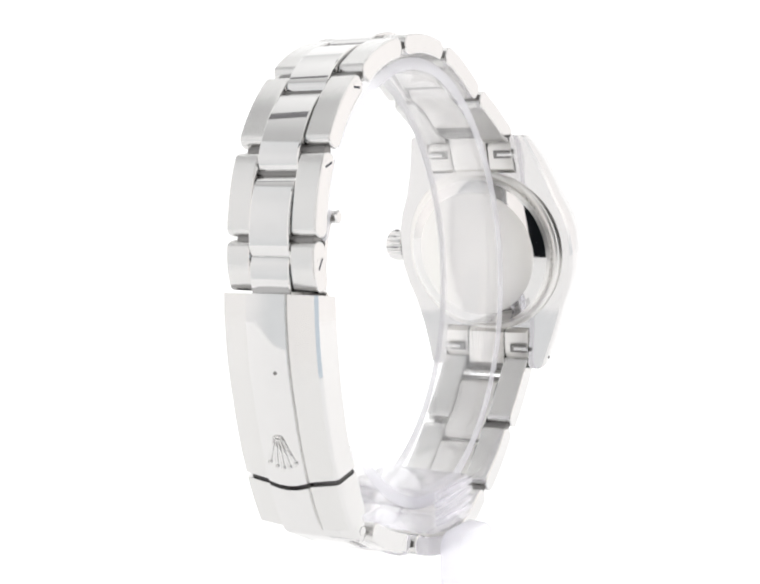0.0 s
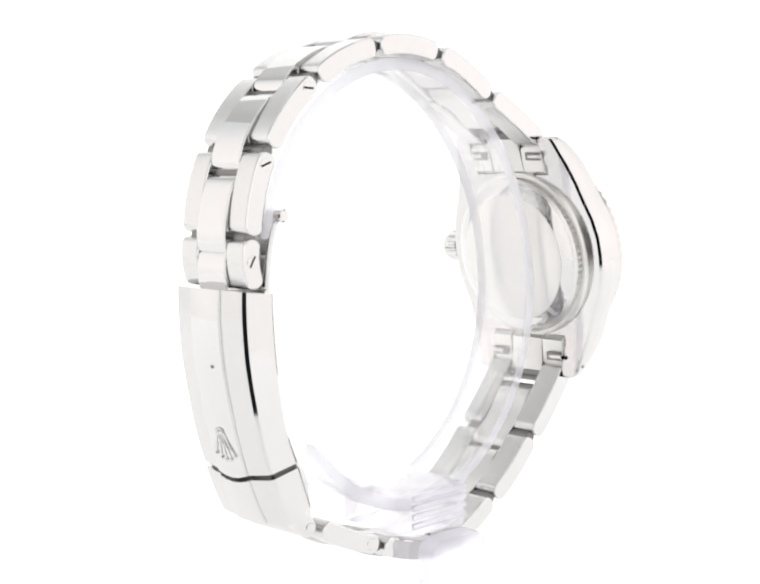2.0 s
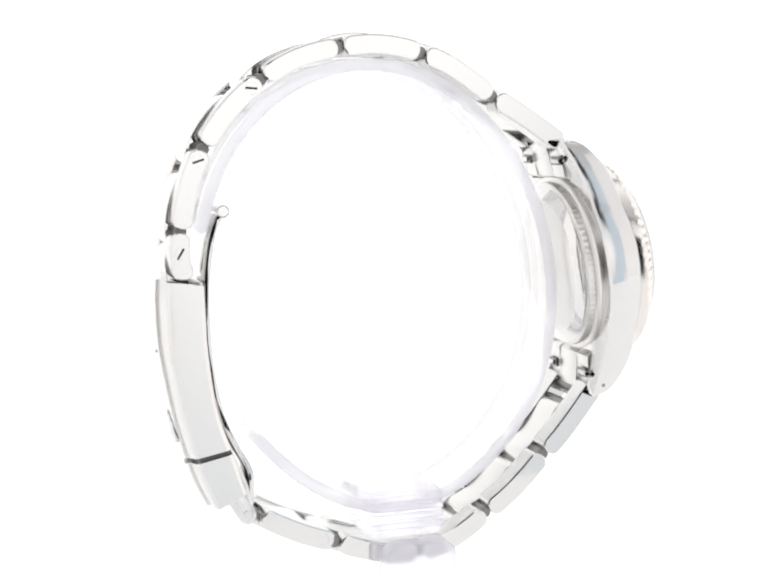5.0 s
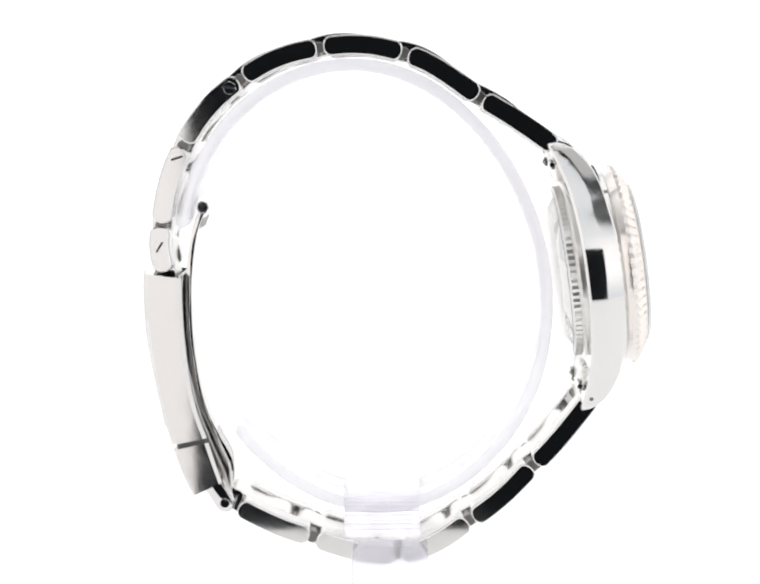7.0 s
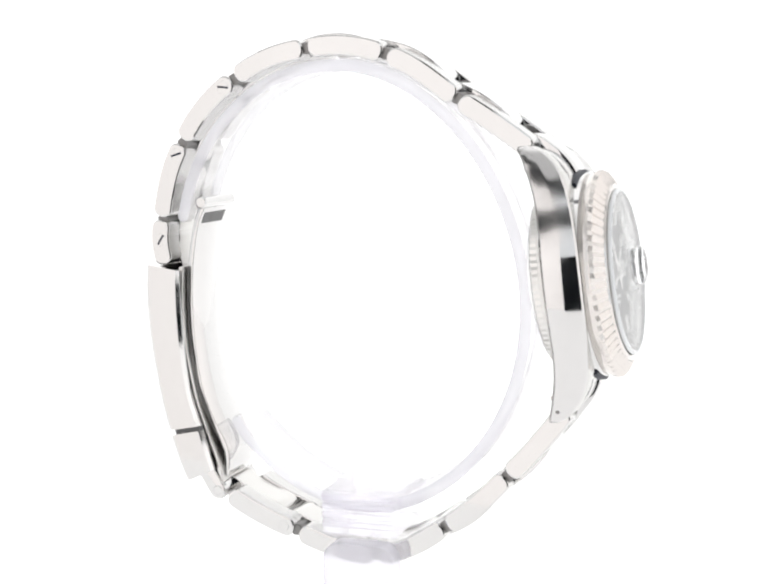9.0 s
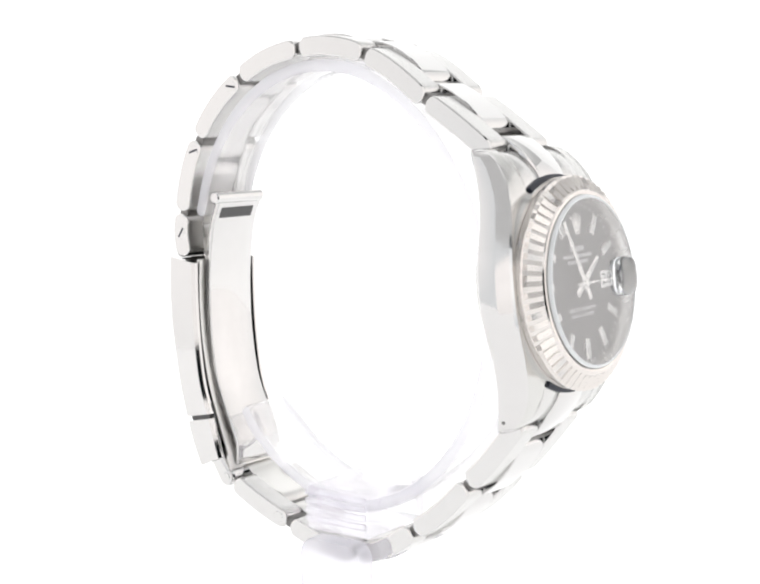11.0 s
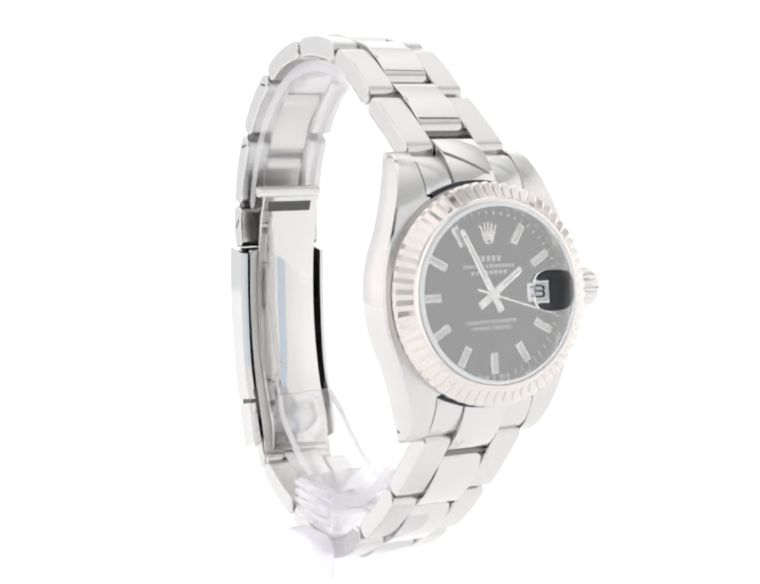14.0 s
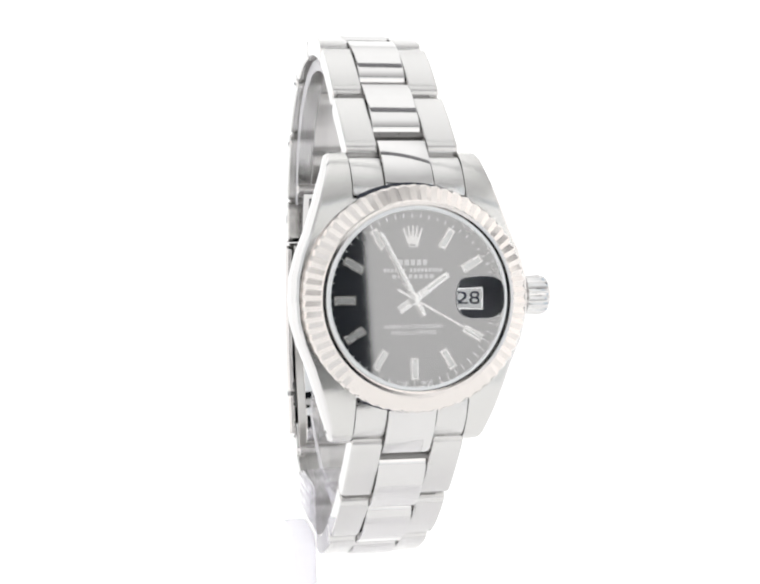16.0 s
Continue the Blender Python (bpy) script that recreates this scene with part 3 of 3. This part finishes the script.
def bracelet(pts, links, wide0, wide1, last_short):
    for k in range(links):
        f = k / max(1, links - 1)
        wd = wide0 + (wide1 - wide0) * f
        cw = 2.85 - 0.2 * f
        g = 0.045 if not (last_short and k == links - 1) else 0.08
        t = 1.24
        body = bar_outline(pts, k + g + 0.085 - (0.17 if k == 0 else 0), k + 1 - g - 0.085, t, t, MID, 10, 9, 0.8, 0.1)
        for s in (-1, 1):
            a, b = sorted((s * (cw + 0.06) + YC, s * wd + YC))
            ol = part("outer_link", prism(body, a, b, 0.2), [M_BRUSH, M_POLISH], watch, "brushed outer link with polished side", 22)
            for p in ol.data.polygons:      # polished flank
                if abs(p.normal.y) > 0.6:
                    p.material_index = 1
            yield k, s, wd, ol
        c0, c1 = k + 0.30, k + 1.26
        mid = bar_outline(pts, c0 + 0.14, c1 - 0.14, t + 0.14, t - 0.1, MID, 14, 9, 1.3, 0.3)
        cl = part("centre_link", prism(mid, -cw + YC, cw + YC, 0.14), [M_POLISH, M_INNER], watch, "polished centre link", 22)
        for p in cl.data.polygons:
            if p.normal.x * (p.center.x - MID[0] * MM) + p.normal.z * (p.center.z - MID[1] * MM) < -0.5 * math.hypot(p.center.x, p.center.z - MID[1] * MM):
                p.material_index = 1
        # pin and tube in darkened steel, painting the shade between the links
        p = spline(pts, k + 0.27)
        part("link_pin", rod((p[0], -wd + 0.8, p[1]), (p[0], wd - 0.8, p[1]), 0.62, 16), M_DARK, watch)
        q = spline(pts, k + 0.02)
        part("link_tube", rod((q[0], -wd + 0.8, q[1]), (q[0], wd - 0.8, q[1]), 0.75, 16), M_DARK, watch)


def screw(at, y, s, tilt, parent):
    """Slotted screw head in a link's flank."""
    bm = rod((at[0], y - s * 0.1, at[1]), (at[0], y + s * 0.03, at[1]), 0.78, 20, 0.03)
    sc = part("screw", bm, M_POLISH, parent, "slotted screw head")
    d = Vector((math.cos(tilt), 0, math.sin(tilt)))
    n = Vector((-d.z, 0, d.x))
    c = Vector((at[0], y + s * 0.031, at[1]))
    q = [c - d * 0.72 - n * 0.13, c + d * 0.72 - n * 0.13, c + d * 0.72 + n * 0.13, c - d * 0.72 + n * 0.13]
    # the slot is a black strip on the head, shade put in as colour
    part("screw_slot", loops_mesh([q, [p + Vector((0, s * 0.012, 0)) for p in q]]), M_INK_SHADE, sc, "dark strip painting the slot's shade", 0)


for k, s, wd, ol in bracelet(UP, 7, 6.5, 5.95, True):
    if s < 0 and k in (4, 5, 6):
        screw(spline(UP, k + (0.17 if k < 6 else 0.42)), -wd + YC, -1, (-0.1, 0.3, 1.0)[k - 4], ol)
for k, s, wd, ol in bracelet(LOW, 5, 6.5, 5.95, False):
    if k == 4:
        p = spline(LOW, 4.17)
        part("screw", rod((p[0], s * (wd - 0.1) + YC, p[1]), (p[0], s * (wd + 0.03) + YC, p[1]), 0.72, 20, 0.03), M_POLISH, ol, "round pin end")

# --- clasp
CO = [(-29.0, 0.1), (-29.15, -3.0), (-29.0, -7.8), (-28.35, -12.6), (-27.45, -17.5), (-26.2, -22.1), (-25.2, -25.1), (-23.9, -28.0)]
CI = [(-24.4, -0.6), (-24.4, -4.4), (-24.2, -8.6), (-23.8, -12.8), (-23.1, -17.0), (-21.7, -21.2), (-20.9, -23.8), (-20.1, -26.3)]


def clasp_shell(u0, u1, wave0, wave1, half, steps=16, low=1.0):
    sec = [(-half + 0.32, 0.0), (-half, 0.1), (-half, 0.88), (-half + 0.28, 0.97), (-2.8, 1.07), (-2.72, 1.05), (-2.6, 1.13), (-1.2, 1.155), (0, 1.16), (1.2, 1.155), (2.6, 1.13), (2.72, 1.05), (2.8, 1.07),
           (half - 0.28, 0.97), (half, 0.88), (half, 0.1), (half - 0.32, 0.0), (half - 0.8, 0.0), (half - 0.8, 0.66), (0, 0.72), (-half + 0.8, 0.66), (-half + 0.8, 0.0)]
    loops = []
    for i in range(steps + 1):
        f = i / steps
        row = []
        for y, h in sec:
            bump = max(0.0, math.cos(min(1, abs(y) / 3.8) * math.pi / 2)) - 0.25
            u = u0 + (u1 - u0) * f + bump * (wave0 * (1 - f) ** 3 + wave1 * f ** 3)
            o, q = spline(CO, u), spline(CI, u)
            p = q + (o - q) * h * low
            row.append((p[0], y + YC, p[1]))
        loops.append(row)
    bm = loops_mesh(loops)
    for f in bm.faces:
        f.material_index = 0
    bm.normal_update()
    n = len(sec)
    for i, f in enumerate(list(bm.faces)[:steps * n]):
        k = i % n
        # inner faces get the darkened steel, which paints the shade inside the clasp
        f.material_index = 1 if k in (3, 4, 5, 10, 11, 12) else 2 if k in (17, 18, 19, 20) else 0
    return bm


clasp = part("clasp_cover", clasp_shell(0, 4.9, 0, 0.22, 6.4), [M_POLISH, M_BRUSH, M_DARK], watch, "faceted clasp cover with polished middle band", 25)
part("clasp_end", clasp_shell(5.06, 7.0, 0.22, 0, 6.4, 8), [M_POLISH, M_BRUSH, M_DARK], watch, "short lower piece of the clasp", 25)

# extra piece behind the joint; its dark colour is the gap's shade
part("clasp_liner", clasp_shell(4.5, 5.6, 0, 0, 6.05, 6, 0.88), M_SLOT, clasp, "dark piece added as the shade behind the joint", 25)


def on_clasp(x, y):
    u = 4.15 + y / 4.9
    p = spline(CO, u)
    q = spline(CI, u)
    n = (p - q) / np.linalg.norm(p - q)
    p = q + (p - q) * 1.16 + n * 0.02
    return (p[0], x + YC, p[1])


part("emblem", emblem_bm(on_clasp, 0.18, 4.0, 3.5), M_POLISH, clasp, "raised crown-shaped emblem", 60)
p = on_clasp(-0.9, -9.4)
part("stamp", rod(p, (p[0] - 0.06, p[1], p[2]), 0.22, 12, 0.02), M_DARK, clasp)

# --- folding blades and their bar
BL = [(-21.6, 8.0), (-22.8, 5.2), (-23.6, 0.5), (-23.85, -4.3), (-23.6, -10.3), (-22.6, -16.4), (-20.9, -20.6), (-19.2, -24.0), (-19.2, -27.2)]
blade = part("folding_blade", prism(bar_outline(BL, 0.18, 8, 0.38, 0.38, MID, 30, 3), -3.95, 4.4, 0.12), M_POLISH, watch, "polished inner blade of the clasp")
part("blade_bar", rod((-21.6, -5.0, 8.1), (-21.6, 4.3, 8.1), 0.78, 24, 0.15), M_POLISH, watch, "round locking bar")
# thin dark plate laid on the blade, painting the shade inside its slot
p = spline(BL, 0.45)
q = spline(BL, 0.93)
bm = bmesh.new()
along = Vector((q[0] - p[0], q[1] - p[1])).normalized()
side = Vector((-along.y, along.x)) if along.y < 0 else Vector((along.y, -along.x))
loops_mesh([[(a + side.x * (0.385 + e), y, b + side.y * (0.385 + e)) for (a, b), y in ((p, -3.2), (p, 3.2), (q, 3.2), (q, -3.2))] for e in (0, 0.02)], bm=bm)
part("blade_slot", bm, M_SLOT, blade, "dark plate painting the slot's shade under the bar", 0)
BL2 = [(-24.0, 4.0), (-24.6, 0.0), (-24.8, -5.0), (-24.4, -11.0), (-23.2, -17.0), (-21.6, -21.6), (-20.2, -25.0), (-19.5, -28.2)]
part("folding_blade", prism(bar_outline(BL2, 1.1, 7, 0.3, 0.3, MID, 24, 3), -4.9, 4.9, 0.1), M_INNER, watch, "satin middle blade of the clasp")
part("hinge_knuckle", rod((-19.9, -5.0, -29.1), (-19.9, 5.0, -29.1), 1.25, 24, 0.2), M_POLISH, watch, "hinge barrel")
poly = bar_outline([(-19.9, -29.1), (-20.9, -27.4), (-22.0, -25.9)], 0, 2, 1.2, 1.0, MID, 6, 6)
for a, b in ((-5.2, -2.9), (2.9, 5.2)):
    part("hinge_arm", prism(poly, a, b, 0.15), M_POLISH, watch)
for s in (-1, 1):
    part("hinge_pin", rod((-19.9, s * 5.15, -29.1), (-19.9, s * 5.28, -29.1), 0.62, 18, 0.05), M_POLISH, watch)

# ---------------------------------------------------------------- the clear stand
stand = tagged(new("display_stand"), "clear acrylic open-ring watch stand with ribbed clamp block", "stand")
RING = [(-23.2, 6.0), (-22.6, 9.7), (-20.6, 14.4), (-17.0, 19.1), (-12.7, 22.3), (-7.5, 24.3), (-2.1, 24.8), (3.2, 23.8), (8.4, 20.8), (13.1, 16.3), (16.6, 10.8), (19.0, 4.8), (20.2, -1.2), (20.3, -7.3),
        (19.1, -14.0), (16.2, -20.1), (11.5, -25.4), (5.4, -29.0), (-0.1, -30.0), (-6.0, -28.9), (-11.4, -25.9), (-15.2, -22.1), (-18.0, -18.4)]
RING = [(MID[0] + (a - MID[0]) * 1.045, MID[1] + (b - MID[1]) * 1.045) for a, b in RING]
for _ in range(2):
    RING = [RING[0]] + [tuple((a[i] + 2 * b[i] + c[i]) / 4 for i in (0, 1)) for a, b, c in zip(RING, RING[1:], RING[2:])] + [RING[-1]]
ring = part("ring", prism(bar_outline(RING, 0, len(RING) - 1.3, 0.8, 0.8, MID, 120, 7), -4.5, 4.5, 0.2), [M_ACRYL, M_ACRYL_EDGE], stand, "thin clear ring")
tip = spline(RING, len(RING) - 1.3)
for v in ring.data.vertices:      # rounded corners of the free tongue
    d = math.hypot(v.co.x / MM - tip[0], v.co.z / MM - tip[1])
    if v.co.x < -0.012 and v.co.z < -0.012 and d < 3.0:
        v.co.y *= 1 - 0.36 * (1 - math.sqrt(max(0.0, 1 - ((3.0 - d) / 3.0) ** 2)))
for p in ring.data.polygons:      # cut edges look milky
    if abs(p.normal.y) > 0.6:
        p.material_index = 1
poly = [(-4.9, -33.2), (4.6, -33.2), (4.6, -27.6), (-4.9, -27.6)]
part("clamp_block", prism(poly, -7.5, 5.0, 0.25), M_ACRYL_BLOCK, stand, "clear clamp block")
for k in range(4):
    z = -28.2 - 1.15 * k
    part("rib", block(-4.8, 4.5, -8.1, -7.52, z - 0.38, z + 0.38, 0.12), M_ACRYL_RIB, stand)
BASE = -(H / MM) + 25.95
shoulder = [(5.5 - 2.2 + 2.2 * math.cos(a), -35.5 + 2.2 * math.sin(a)) for a in np.linspace(0, math.pi / 2, 7)]
shoulder += [(-4.0 + 2.2 + 2.2 * math.cos(a), -35.5 + 2.2 * math.sin(a)) for a in np.linspace(math.pi / 2, math.pi, 7)]
part("post", prism([(-4.0, BASE + 3.05), (5.5, BASE + 3.05)] + shoulder, -10.6, -7.54, 0.5), M_ACRYL_POST, stand, "clear flat post with rounded shoulders")
part("foot", prism([(-22, BASE), (22, BASE), (22, BASE + 3), (-22, BASE + 3)], -20, 20, 0.4), M_ACRYL, stand, "clear foot plate")

for ob in (crystal, *crystal.children, *stand.children):
    ob.visible_shadow = False

# ---------------------------------------------------------------- motion
TURN = [(0.0, 59.76), (1.0, 51.16), (2.0, 42.58), (3.0, 33.97), (4.0, 25.30), (5.25, 14.1), (6.5, 3.11), (7.0, -1.29), (8.0, -10.06), (9.25, -21.0), (10.5, -31.78), (11.5, -40.42),
        (12.5, -49.03), (13.5, -57.54), (14.5, -65.92), (15.5, -74.26), (16.0, -78.42)]


def motions():
    seat = Matrix.Translation((0, -2.5 * MM, -25.9 * MM))
    lean = pose(0, 0, 0, -1.6, 0, 0)
    spin = [(t, Matrix.Translation((0, 0, H)) @ pose(0, 0, 0, 0, 0, a) @ seat) for t, a in TURN]
    walk(watch, [(t, m @ lean) for t, m in spin])
    walk(stand, spin)
    walk(second_hand, [(t, hand_pose(24.0 + 6.0 * t)) for t in (0.0, 4.0, 8.0, 12.0, 16.0)])


motions()
